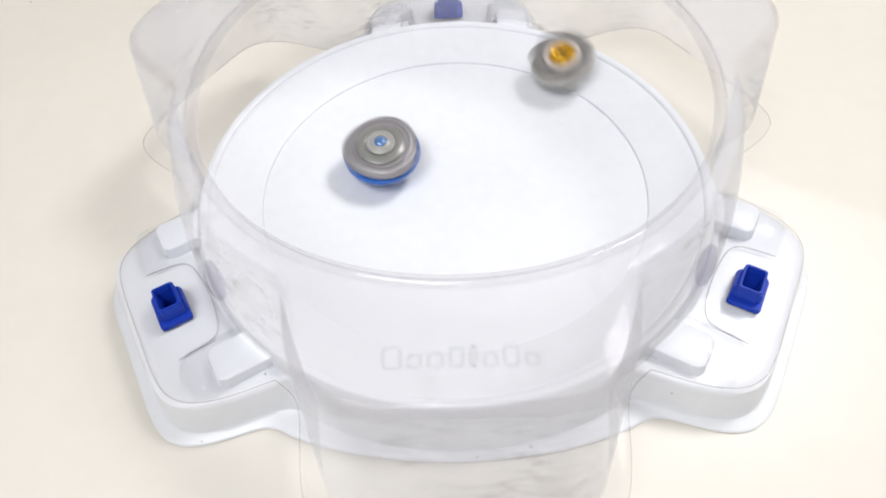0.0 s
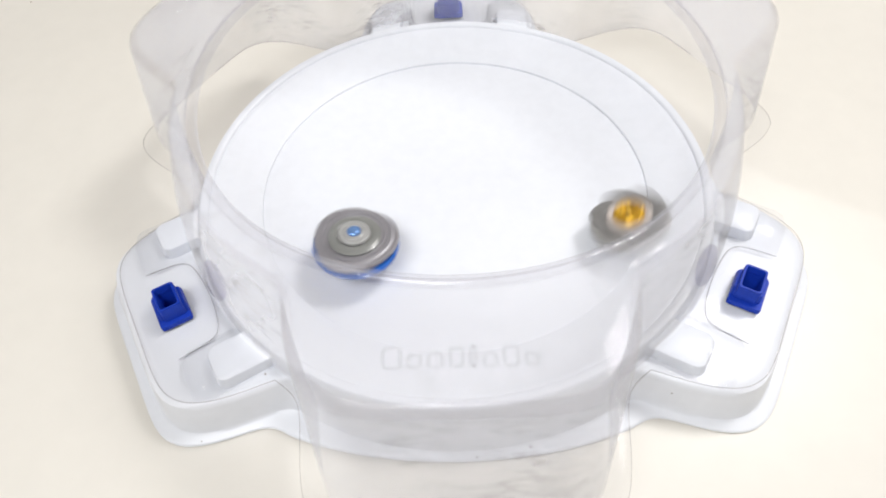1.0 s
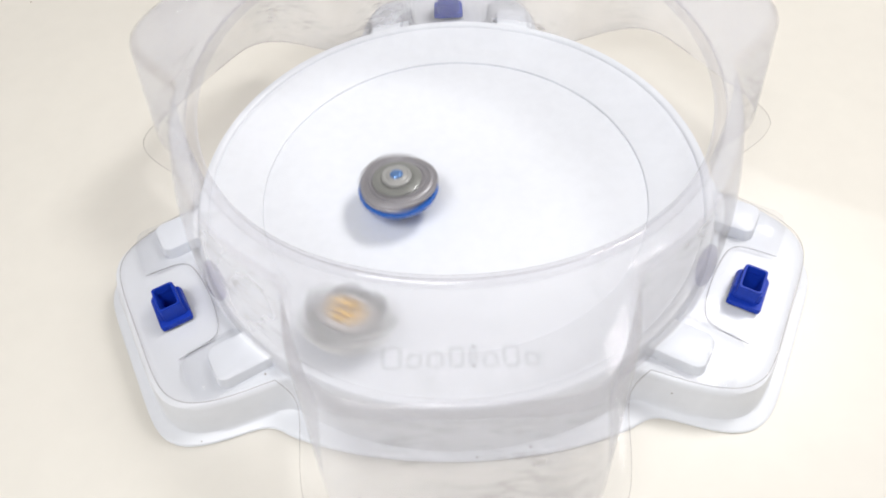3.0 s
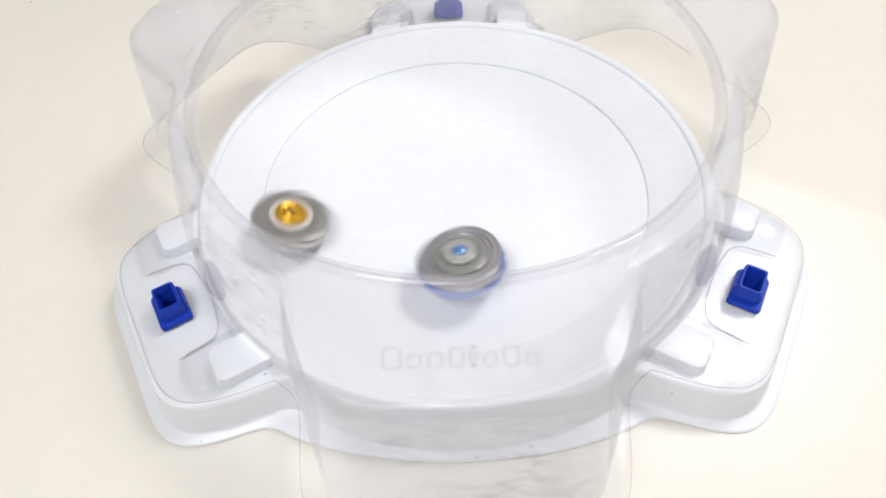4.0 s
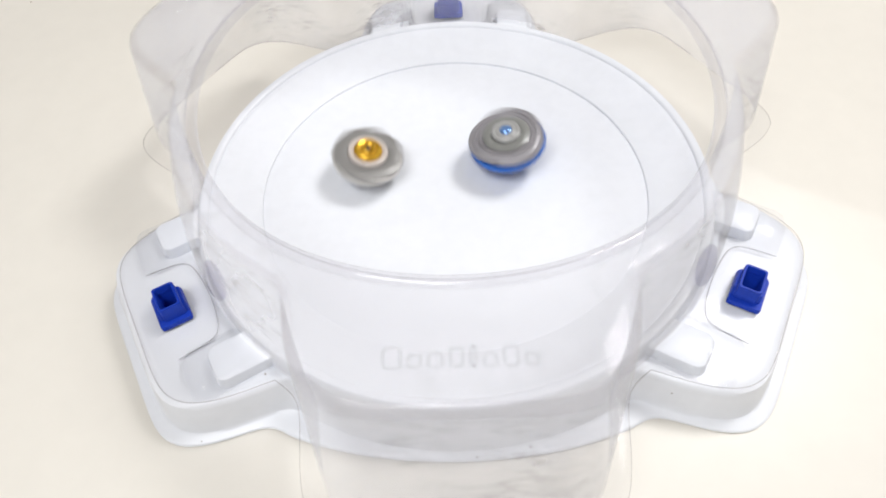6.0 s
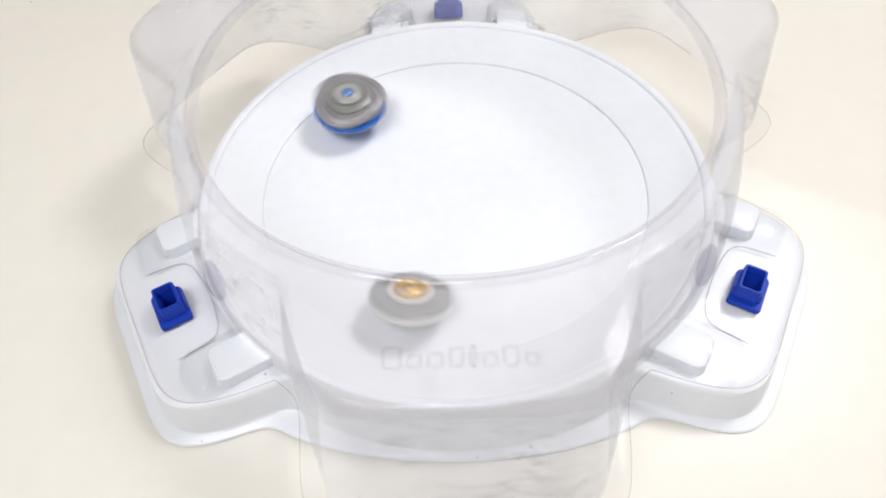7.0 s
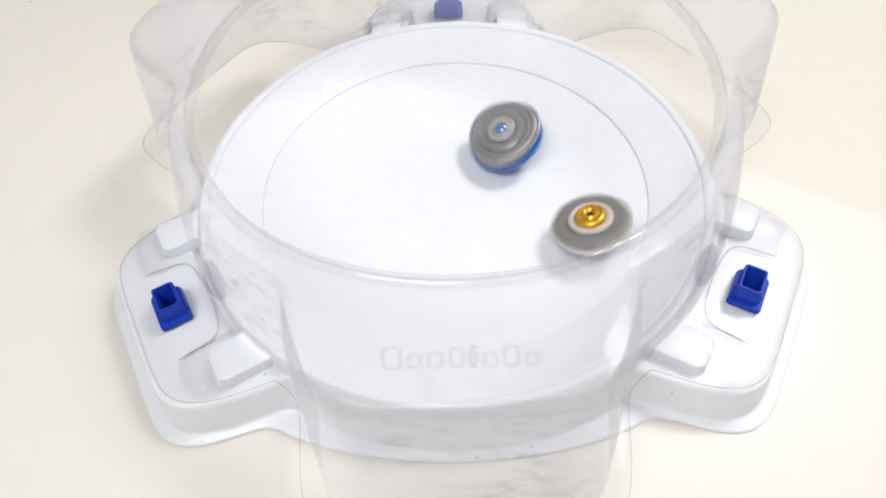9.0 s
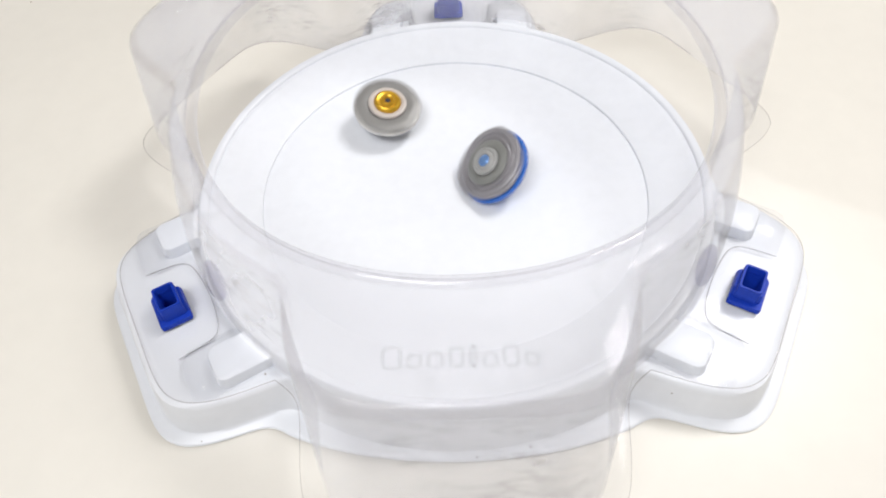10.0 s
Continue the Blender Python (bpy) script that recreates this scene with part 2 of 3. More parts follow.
def tab_outline(side, r0, x1, y0, y1, corner):
    """An outline on a tab, beside its clip: an arc of radius r0 within, and outer corners rounded off."""
    pts = []
    for i in range(7):
        a = math.asin(y1 / r0) + (math.asin(y0 / r0) - math.asin(y1 / r0)) * i / 6
        pts.append((r0 * math.cos(a), r0 * math.sin(a)))
    for cx, cy, a0 in ((x1 - corner, y0 + corner, -90), (x1 - corner, y1 - corner, 0)):
        for i in range(6):
            a = radians(a0 + 90 * i / 5)
            pts.append((cx + corner * math.cos(a), cy + corner * math.sin(a)))
    return [(x, side * y) for x, y in pts]


def capped(line, levels):
    """A lidded shape over an outline, drawn in by the given width at each height."""
    cx, cy = sum(p[0] for p in line) / len(line), sum(p[1] for p in line) / len(line)
    loops = []
    for z, inset in levels:
        loops.append([])
        for x, y in line:
            far = math.hypot(x - cx, y - cy)
            k = (far - inset * 1.15) / far
            loops[-1].append((cx + (x - cx) * k, cy + (y - cy) * k, z))
    return rings(loops, cap_last=True)


def slotted(bm):
    """Cuts the slots in the tabs through which the clips stand."""
    for d in TABS:
        turn = pose(0, 0, 0, 0, 0, d)
        back = turn.inverted()

        def near(f, half_x, half_y):
            p = back @ f.calc_center_median()
            return abs(p.x - CLIP_R) < half_x and abs(p.y) < half_y and abs(p.z - TAB_Z) < 0.003
        for x, y, nx, ny in ((0.0055, 0, 1, 0), (-0.0055, 0, 1, 0), (0, 0.0075, 0, 1), (0, -0.0075, 0, 1)):
            faces = [f for f in bm.faces if near(f, 0.03, 0.02)]
            geom = list({v for f in faces for v in f.verts}) + list({e for f in faces for e in f.edges}) + faces
            bmesh.ops.bisect_plane(bm, geom=geom, plane_co=turn @ Vector((CLIP_R + x, y, 0)), plane_no=turn.to_3x3() @ Vector((nx, ny, 0)))
        bmesh.ops.delete(bm, geom=[f for f in bm.faces if near(f, 0.0055, 0.0075)], context="FACES")
    return bm


def build_base():
    base = tagged(new("toy_stadium"), "white plastic toy stadium with a round bowl and three tabs", "toy stadium")
    base.matrix_world = TURN
    # bowl: shallow floor, a fine step, the sloping shoulder and the rounded rim
    prof = [(0.002 + 0.1175 * i / 24, bowl_z(0.002 + 0.1175 * i / 24)) for i in range(25)]
    prof += [(0.1206, 0.02485), (0.1211, 0.0248), (0.1214, 0.0262), (0.1221, 0.0266), (0.13, 0.0284), (0.14, 0.0315), (0.148, 0.0346),
             (0.1506, 0.0356), (0.1512, 0.0355), (0.1516, 0.0366), (0.1525, 0.0374), (0.1545, RIM_Z), (0.1562, 0.0374), (0.1570, 0.0364)]
    part("bowl", lathe(prof, 240, cap_first=True), WHITE, base)
    foot = lambda a: lobed(a, 0.1790 - 0.0085 * max(0.0, -math.cos(3 * a - 1.5 * math.pi)), 0.2176, 0.0775, 6.5, 30, TABS)
    # skirt: from the rim to the tab tops, down the drafted wall to the foot flange
    loops = [loop(0.0364, 0.1570), loop(0.0355, 0.1575), loop(TAB_Z + 0.004, 0.1582), loop(TAB_Z + 0.001, 0.1586), loop(TAB_Z, 0.1590)]
    loops += [loop(TAB_Z, arms(0.1591, 0.200, 0.064, 6)), loop(TAB_Z - 0.0004, arms(0.1592, 0.2050, 0.0695, 6)), loop(TAB_Z - 0.0016, arms(0.1594, 0.2068, 0.0712, 6)),
              loop(TAB_Z - 0.004, arms(0.1600, 0.2076, 0.0720, 6)), loop(0.0060, arms(0.1650, 0.2100, 0.0738, 6.2, 34)), loop(0.0036, arms(0.1660, 0.2106, 0.0744, 6.2, 34)),
              loop(0.0026, lambda a: min(arms(0.1680, 0.2116, 0.0752, 6.4, 30)(a), foot(a) - 0.0025)), loop(0.0022, lambda a: foot(a) - 0.0016), loop(0.0016, lambda a: foot(a) - 0.0003),
              loop(0.0011, foot), loop(0.0009, lambda a: foot(a) - 0.0012), loop(0.0008, lambda a: foot(a) - 0.0040), loop(0.0, lambda a: foot(a) - 0.0044)]
    part("skirt", slotted(rings(loops)), DUSTY_WHITE, base)
    # ribs that run out from the rim over the tabs, one each side of the clip
    for d in TABS:
        for side in (-1, 1):
            line = tab_outline(side, 0.1548, 0.1752, 0.0372, 0.0600, 0.0055)
            rib = part("rib", capped(line, ((TAB_Z - 0.0006, -0.0010), (RIB_Z - 0.0022, 0.0), (RIB_Z - 0.0007, 0.0006), (RIB_Z, 0.0020))), WHITE, base)
            rib.matrix_local = pose(0, 0, 0, 0, 0, d)
    return base


def mouth(a):
    return math.cos(3 * (a - math.pi / 2))


def smooth_line(pts, steps):
    """A smooth line through the points."""
    line = []
    for i in range(len(pts) - 1):
        a, b, c, d = (Vector(pts[max(0, min(len(pts) - 1, i + k))]) for k in (-1, 0, 1, 2))
        for q in range(steps):
            u = q / steps
            line.append(tuple(0.5 * (2 * b + (c - a) * u + (2 * a - 5 * b + 4 * c - d) * u * u + (3 * b - a - 3 * c + d) * u ** 3)))
    return line + [tuple(pts[-1])]


def tube(line, r, sides):
    """A thin level cord along a line."""
    loops = []
    for i, p in enumerate(line):
        along = (Vector(line[min(i + 1, len(line) - 1)]) - Vector(line[max(i - 1, 0)])).normalized()
        side, up = along.cross(Vector((0, 0, 1))).normalized(), Vector((0, 0, 1))
        loops.append([tuple(Vector(p) + r * (math.cos(2 * math.pi * k / sides) * side + math.sin(2 * math.pi * k / sides) * up)) for k in range(sides)])
    return rings(loops, cap_first=True, cap_last=True)


def build_cover():
    cover = tagged(new("stadium_cover"), "clear scuffed plastic stadium cover with three pockets, clipped on", "plastic cover")
    cover.matrix_world = pose(0.0011, 0, 0)
    T = 0.0008

    def zt(dz):
        return lambda a: MOUTH_Z + dz - 0.0026 * mouth(a)

    def rm(dr):
        return lambda a: MOUTH_R * (1 + 0.0026 * mouth(a)) + dr
    # rolled lip round the mouth
    lip = []
    for dr, dz in ((0, 0), (0.0003, 0.0013), (0.0018, 0.002), (0.0040, 0.0017), (0.0054, 0.0004), (0.0056, -0.0012), (0.0050, -0.0014), (0.0046, -0.0002), (0.0020, 0.0008), (0.0010, -0.0004), (0.0007, -0.0030), (0.0, -0.0030)):
        lip.append(loop(zt(dz), rm(dr)))
    part("lip", rings(lip, closed=True), LIP, cover)
    # top plate from the lip to the rounded shoulder
    P = POCKETS
    plate = [loop(zt(-0.0012), rm(0.0056)), loop(zt(-0.0016), arms(0.1445, 0.1765, 0.0650, 5, 40, P)), loop(zt(-0.0018), arms(0.1470, 0.1845, 0.0712, 5, 44, P)),
             loop(zt(-0.0022), arms(0.1480, 0.1868, 0.0732, 5, 48, P))]
    top_plate = part("top_plate", thick(plate, T, True, False), CLEAR_TOP, cover)
    bend = [plate[-1], loop(zt(-0.0028), arms(0.1488, 0.1888, 0.0747, 5, 48, P)), loop(zt(-0.0044), arms(0.1498, 0.1906, 0.0764, 5, 48, P)), loop(zt(-0.0070), arms(0.1505, 0.1917, 0.0773, 5, 48, P))]
    part("shoulder", thick(bend, T, False, False), SHOULDER, cover)
    wall_loops = [bend[-1]]
    for i in range(1, 9):
        u = i / 8

        def zz(a, u=u):
            return (MOUTH_Z - 0.0070 - 0.0026 * mouth(a)) * (1 - u) + (TAB_Z + 0.0022) * u
        wall_loops.append(loop(zz, arms(0.1505 + 0.0106 * u + 0.0035 * math.sin(math.pi * u), 0.1917 + 0.0195 * u, 0.0773 - 0.0038 * u, 5 + u, 48 - 14 * u, P)))
    wall = thick(wall_loops, T, False, False)
    # the wall is open where the casings join it
    gone = []
    for f in wall.faces:
        p = f.calc_center_median()
        if p.z < TAB_Z + 0.0110:
            b = min(((math.atan2(p.y, p.x) - radians(d) + math.pi) % (2 * math.pi) - math.pi for d in TABS), key=abs)
            if 0.0312 < abs(math.hypot(p.x, p.y) * math.sin(b)) < 0.0612:
                gone.append(f)
    bmesh.ops.delete(wall, geom=gone, context="FACES")
    wall_part = part("wall", wall, CLEAR_WALL, cover, "clear scuffed pocketed wall")
    # flange: narrow round the pockets, a wide plate over the tabs
    edge = arms(0.1655, 0.2124, 0.0805, 8.5, 22, P)
    tab = arms(0.1606, 0.2047, 0.0700, 6, 40, TABS)
    inner = arms(0.1612, 0.2112, 0.0735, 6, 34, P)
    fl = [loop(TAB_Z + 0.0022, arms(0.1611, 0.2112, 0.0735, 6, 34, P)), loop(TAB_Z + 0.0014, lambda a: inner(a) + 0.0004), loop(TAB_Z + 0.0011, lambda a: inner(a) + 0.0012),
          loop(TAB_Z + 0.0010, lambda a: max(edge(a), tab(a)) - 0.0006), loop(TAB_Z + 0.0008, lambda a: max(edge(a), tab(a)))]
    flange = part("flange", slotted(thick(fl, T, False, False)), FLANGE, cover)
    # the cut edge of the sheet
    rim_r = lambda a: max(edge(a), tab(a))
    bead = [loop(TAB_Z + 0.0009 + dz, lambda a, dr=dr: rim_r(a) + dr) for dr, dz in ((-0.0002, 0.0003), (0.0003, 0.0003), (0.0003, -0.0003), (-0.0002, -0.0003))]
    bead = rings(bead, closed=True)
    # no bead where the pockets meet the far tab
    left_out = [f for f in bead.faces if 22 < abs(math.degrees(math.atan2(f.calc_center_median().x, f.calc_center_median().y))) < 66]
    bmesh.ops.delete(bead, geom=left_out, context="FACES")
    part("cut_edge", bead, EDGE, flange)
    # the sharp bend at the foot of the wall
    foot_r = arms(0.1612, 0.2112, 0.0735, 6, 34, P)
    for side in (-1, 1):
        fold = rings([loop(TAB_Z + 0.0020 + dz, lambda a, dr=dr: foot_r(a) + dr) for dr, dz in ((-0.0003, 0.0003), (0.0003, 0.0003), (0.0003, -0.0003), (-0.0003, -0.0003))], closed=True)
        faint = [f for f in fold.faces if not 22 < side * math.degrees(math.atan2(f.calc_center_median().x, f.calc_center_median().y)) < 56]
        bmesh.ops.delete(fold, geom=faint, context="FACES")
        part("wall_foot", fold, CREASE, wall_part)
    # casings over the ribs of the base
    for d in TABS:
        for side in (-1, 1):
            line = tab_outline(side, 0.1600, 0.1892, 0.0312, 0.0612, 0.0075)
            c = part("casing", capped(line, ((TAB_Z + 0.0013, -0.0014), (TAB_Z + 0.0018, -0.0004), (TAB_Z + 0.0072, 0.0016), (TAB_Z + 0.0088, 0.0022), (TAB_Z + 0.0096, 0.0036))), CASING, flange)
            c.matrix_local = pose(0, 0, 0, 0, 0, d)
    # tinted oval by each near tab, its colour painting a rim notch's shade
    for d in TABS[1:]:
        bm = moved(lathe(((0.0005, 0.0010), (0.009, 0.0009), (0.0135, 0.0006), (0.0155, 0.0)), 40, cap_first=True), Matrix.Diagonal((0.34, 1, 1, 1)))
        oval = part("notch_shade", bm, NOTCH_SHADE, wall_part)
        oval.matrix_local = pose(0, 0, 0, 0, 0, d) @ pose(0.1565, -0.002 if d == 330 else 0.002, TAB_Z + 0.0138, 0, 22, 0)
    # crease round the flat that carries each clip
    for d in TABS:
        way = smooth_line(((0.190, -0.0315), (0.178, -0.0305), (0.1695, -0.0285), (0.1650, -0.0225), (0.1628, -0.008), (0.1628, 0.008), (0.1650, 0.0225), (0.1695, 0.0285), (0.178, 0.0305), (0.190, 0.0315)), 5)
        crease = part("crease", tube([(x, y, TAB_Z + 0.0022) for x, y in way], 0.00038, 5), CREASE, flange)
        crease.matrix_local = pose(0, 0, 0, 0, 0, d)
    # the raised mark on each pocket, kept as plain shapes: low rings and bars in a row
    sizes = ((0.0078, 0.0096), (0.0060, 0.0064), (0.0066, 0.0070), (0.0060, 0.0092), (0.0034, 0.0096), (0.0060, 0.0064), (0.0064, 0.0094), (0.0058, 0.0064))
    for d in P:
        y = -0.0303
        for w, h in sizes:
            ring = part("raised_ring", ring_mark(h, w, 0.0013, 0.0007), EMBOSS, top_plate)
            ring.matrix_local = pose(0, 0, 0, 0, 0, d) @ pose(0.1738 - h / 2, y + w / 2, MOUTH_Z + 0.0026 - 0.0020)
            y += w + 0.0016
    return cover


def thick(loops, t, start=True, end=True):
    """A skin of thickness t: the loops and, inside them, the same loops again; start and end close its edges."""
    back = []
    for k, lp in enumerate(loops):
        nxt = loops[min(k + 1, len(loops) - 1)]
        prv = loops[max(k - 1, 0)]
        row = []
        for i, p in enumerate(lp):
            v, u, w = Vector(p), Vector(nxt[i]), Vector(prv[i])
            around = Vector(lp[(i + 1) % N]) - Vector(lp[i - 1])
            nrm = around.cross(u - w)
            row.append(tuple(v + (nrm.normalized() if nrm.length > 1e-12 else Vector((0, 0, 1))) * t))
        back.append(row)
    bm = bmesh.new()
    a, b = [[[bm.verts.new(p) for p in lp] for lp in rows] for rows in (loops, back)]
    strips = list(zip(a, a[1:])) + list(zip(b, b[1:])) + [(a[0], b[0])] * start + [(a[-1], b[-1])] * end
    for p, q in strips:
        for i in range(N):
            bm.faces.new((p[i], p[(i + 1) % N], q[(i + 1) % N], q[i]))
    return bm


def ring_mark(w, d, stroke, h):
    """A low rounded ring pressed up from a sheet."""
    loops = []
    for inset, z in ((0.0, 0.0), (0.0002, h * 0.7), (stroke * 0.35, h), (stroke * 0.65, h), (stroke - 0.0002, h * 0.7), (stroke, 0.0)):
        loops.append([(x, y, z) for x, y in rounded(w - 2 * inset, d - 2 * inset, max(0.0024 - inset, 0.0004))])
    return rings(loops)


def build_clip():
    clip = tagged(new("joint_clip"), "royal blue plastic joint clip standing on a tab", "clip", "clips on the tabs")
    def tier(levels, lid=False):
        return rings([[(x + dx, y, z) for x, y in rounded(w, d, 0.0016)] for w, d, z, dx in levels], cap_last=lid)
    part("foot", tier(((0.0174, 0.0226, 0.0, 0.0008), (0.0174, 0.0226, 0.0026, 0.0008), (0.0168, 0.0220, 0.0033, 0.0008), (0.0120, 0.0168, 0.0033, 0.0))), BLUE, clip)
    # stepped collar on the two broad sides
    part("collar", tier(((0.0158, 0.0142, 0.0030, 0.0), (0.0156, 0.0140, 0.0090, 0.0), (0.0150, 0.0134, 0.0096, 0.0), (0.0112, 0.0128, 0.0096, 0.0))), BLUE, clip)
    # hollow tube that goes down through the tab
    part("tube", tier(((0.0124, 0.0172, 0.0030, 0.0), (0.0120, 0.0168, 0.0130, 0.0), (0.0115, 0.0163, 0.0136, 0.0), (0.0098, 0.0146, 0.0136, 0.0), (0.0092, 0.0140, 0.0130, 0.0),
                       (0.0090, 0.0138, 0.0060, 0.0), (0.0086, 0.0128, 0.0052, 0.0), (0.0084, 0.0126, -0.0140, 0.0)), True), BLUE, clip)
    return clip


build_base()
build_cover()
clip = build_clip()
clip.matrix_world = TURN @ pose(0, 0, 0, 0, 0, 90) @ pose(CLIP_R, 0, TAB_Z + 0.0019)
for d in (210, 330):
    copy_thing(clip, TURN @ pose(0, 0, 0, 0, 0, d) @ pose(CLIP_R, 0, TAB_Z + 0.0019))


# ---- the spinning tops ----
def turned(profile, n=96, tall=1.06, wide=1.055, **k):
    """A turned part of a top, at its true size, with the low crown that the tops have."""
    return lathe([(r * wide, z * tall if z < 0.019 else 0.019 * tall + (z - 0.019) * 0.66) for r, z in profile], n, **k)


def teeth(count, depth, lean=0.35):
    """Saw-like blades round a ring: full radius behind, cut back in front."""
    def f(a, r, z):
        u = (a * count / (2 * math.pi)) % 1.0
        s = min(u / (1 - lean), (1 - u) / lean)
        return r * (1 - depth * (1 - s) ** 1.4)
    return f


def build_blue_top():
    top = tagged(new("spinning_top"), "blue and steel-grey spinning top with a pale blade ring", "spinning top", "tops in the bowl")
    part("tip", turned(((0.0004, 0.0), (0.0020, 0.0002), (0.0030, 0.0012), (0.0036, 0.0022), (0.0085, 0.0028), (0.0098, 0.0045), (0.0102, 0.0090), (0.0102, 0.0110)), 48, tall=1.2, wide=1.0, cap_first=True, cap_last=True), BLACK, top, "black plastic driver tip")
    part("lower_ring", turned(((0.0088, 0.0074), (0.0118, 0.0076), (0.0140, 0.0088), (0.0150, 0.0098), (0.0216, 0.0112), (0.0238, 0.0130), (0.0242, 0.0148), (0.0232, 0.0162), (0.0090, 0.0162)), 96, tall=1.2, wide=1.03, closed=True, lobe=teeth(12, 0.03)), SKY_BLUE, top, "bright blue plastic lower ring")
    part("inlay_ring", turned(((0.0100, 0.0160), (0.0231, 0.0160), (0.0234, 0.0170), (0.0226, 0.0180), (0.0100, 0.0180)), 96, tall=1.2, wide=1.0, closed=True, lobe=teeth(3, 0.12)), RED, top, "dark red plastic inlay ring")
    part("blade_ring", turned(((0.0095, 0.0172), (0.0225, 0.0168), (0.0240, 0.0180), (0.0240, 0.0196), (0.0232, 0.0206), (0.0218, 0.0204), (0.0212, 0.0212), (0.0196, 0.0216), (0.0190, 0.0206), (0.0178, 0.0206), (0.0172, 0.0220), (0.0162, 0.0222), (0.0156, 0.0214), (0.0095, 0.0220)), 240, tall=1.2, wide=1.05, closed=True, lobe=teeth(3, 0.13)), STEEL, top, "steel-grey toothed blade ring")
    part("collar", turned(((0.0060, 0.0215), (0.0150, 0.0222), (0.0152, 0.0232), (0.0132, 0.0246), (0.0108, 0.0252), (0.0098, 0.0244), (0.0060, 0.0244)), 96, tall=1.2, wide=1.0, closed=True, lobe=teeth(12, 0.03)), OLIVE, top, "smoky green-grey collar")
    part("cap", turned(((0.0038, 0.0240), (0.0092, 0.0250), (0.0090, 0.0268), (0.0078, 0.0278), (0.0066, 0.0274), (0.0056, 0.0284), (0.0044, 0.0288), (0.0038, 0.0280)), 72, tall=1.2, wide=1.0, closed=True), PALE, top, "pale grey cap")
    part("chip", turned(((0.0005, 0.0304), (0.0020, 0.0302), (0.0034, 0.0294), (0.0040, 0.0282), (0.0040, 0.0250)), 48, tall=1.2, wide=1.0, cap_first=True, cap_last=True), BLUE_CHIP, top, "shiny blue centre chip")
    return top


def build_gold_top():
    top = tagged(new("spinning_top"), "grey and ivory spinning top with a gold centre", "spinning top", "tops in the bowl")
    part("tip", turned(((0.0004, 0.0), (0.0018, 0.0002), (0.0030, 0.0012), (0.0034, 0.0030), (0.0085, 0.0042), (0.0120, 0.0065), (0.0130, 0.0100), (0.0130, 0.0120)), 48, tall=0.97, wide=1.005, cap_first=True, cap_last=True), BLACK, top, "black plastic driver tip")
    part("lower_ring", turned(((0.0120, 0.0095), (0.0186, 0.0112), (0.0214, 0.0132), (0.0223, 0.0150), (0.0216, 0.0166), (0.0196, 0.0172), (0.0120, 0.0172)), 96, tall=0.97, wide=1.005, closed=True), IVORY, top, "ivory plastic lower ring")
    part("blade_ring", turned(((0.0125, 0.0170), (0.0212, 0.0176), (0.0234, 0.0186), (0.0236, 0.0200), (0.0214, 0.0212), (0.0175, 0.0218), (0.0150, 0.0212), (0.0125, 0.0212)), 240, tall=0.97, wide=1.005, closed=True, lobe=teeth(6, 0.17)), GREY, top, "grey metal toothed blade ring")
    part("collar", turned(((0.0075, 0.0208), (0.0128, 0.0212), (0.0131, 0.0228), (0.0126, 0.0244), (0.0114, 0.0252), (0.0102, 0.0248), (0.0096, 0.0240), (0.0075, 0.0240)), 96, tall=0.97, wide=1.005, closed=True, lobe=teeth(12, 0.04)), BEIGE, top, "beige plastic collar")
    part("cap", turned(((0.0016, 0.0270), (0.0024, 0.0290), (0.0036, 0.0300), (0.0044, 0.0290), (0.0052, 0.0276), (0.0070, 0.0284), (0.0084, 0.0274), (0.0090, 0.0256), (0.0090, 0.0236), (0.0016, 0.0236)), 96, tall=0.97, wide=1.005, closed=True), GOLD, top, "shiny gold centre cap")
    part("core", turned(((0.0003, 0.0280), (0.0016, 0.0278), (0.0020, 0.0262), (0.0020, 0.0240)), 24, tall=0.97, wide=1.005, cap_first=True, cap_last=True), BLACK, top, "dark core pin")
    return top


blue_top = build_blue_top()
gold_top = build_gold_top()

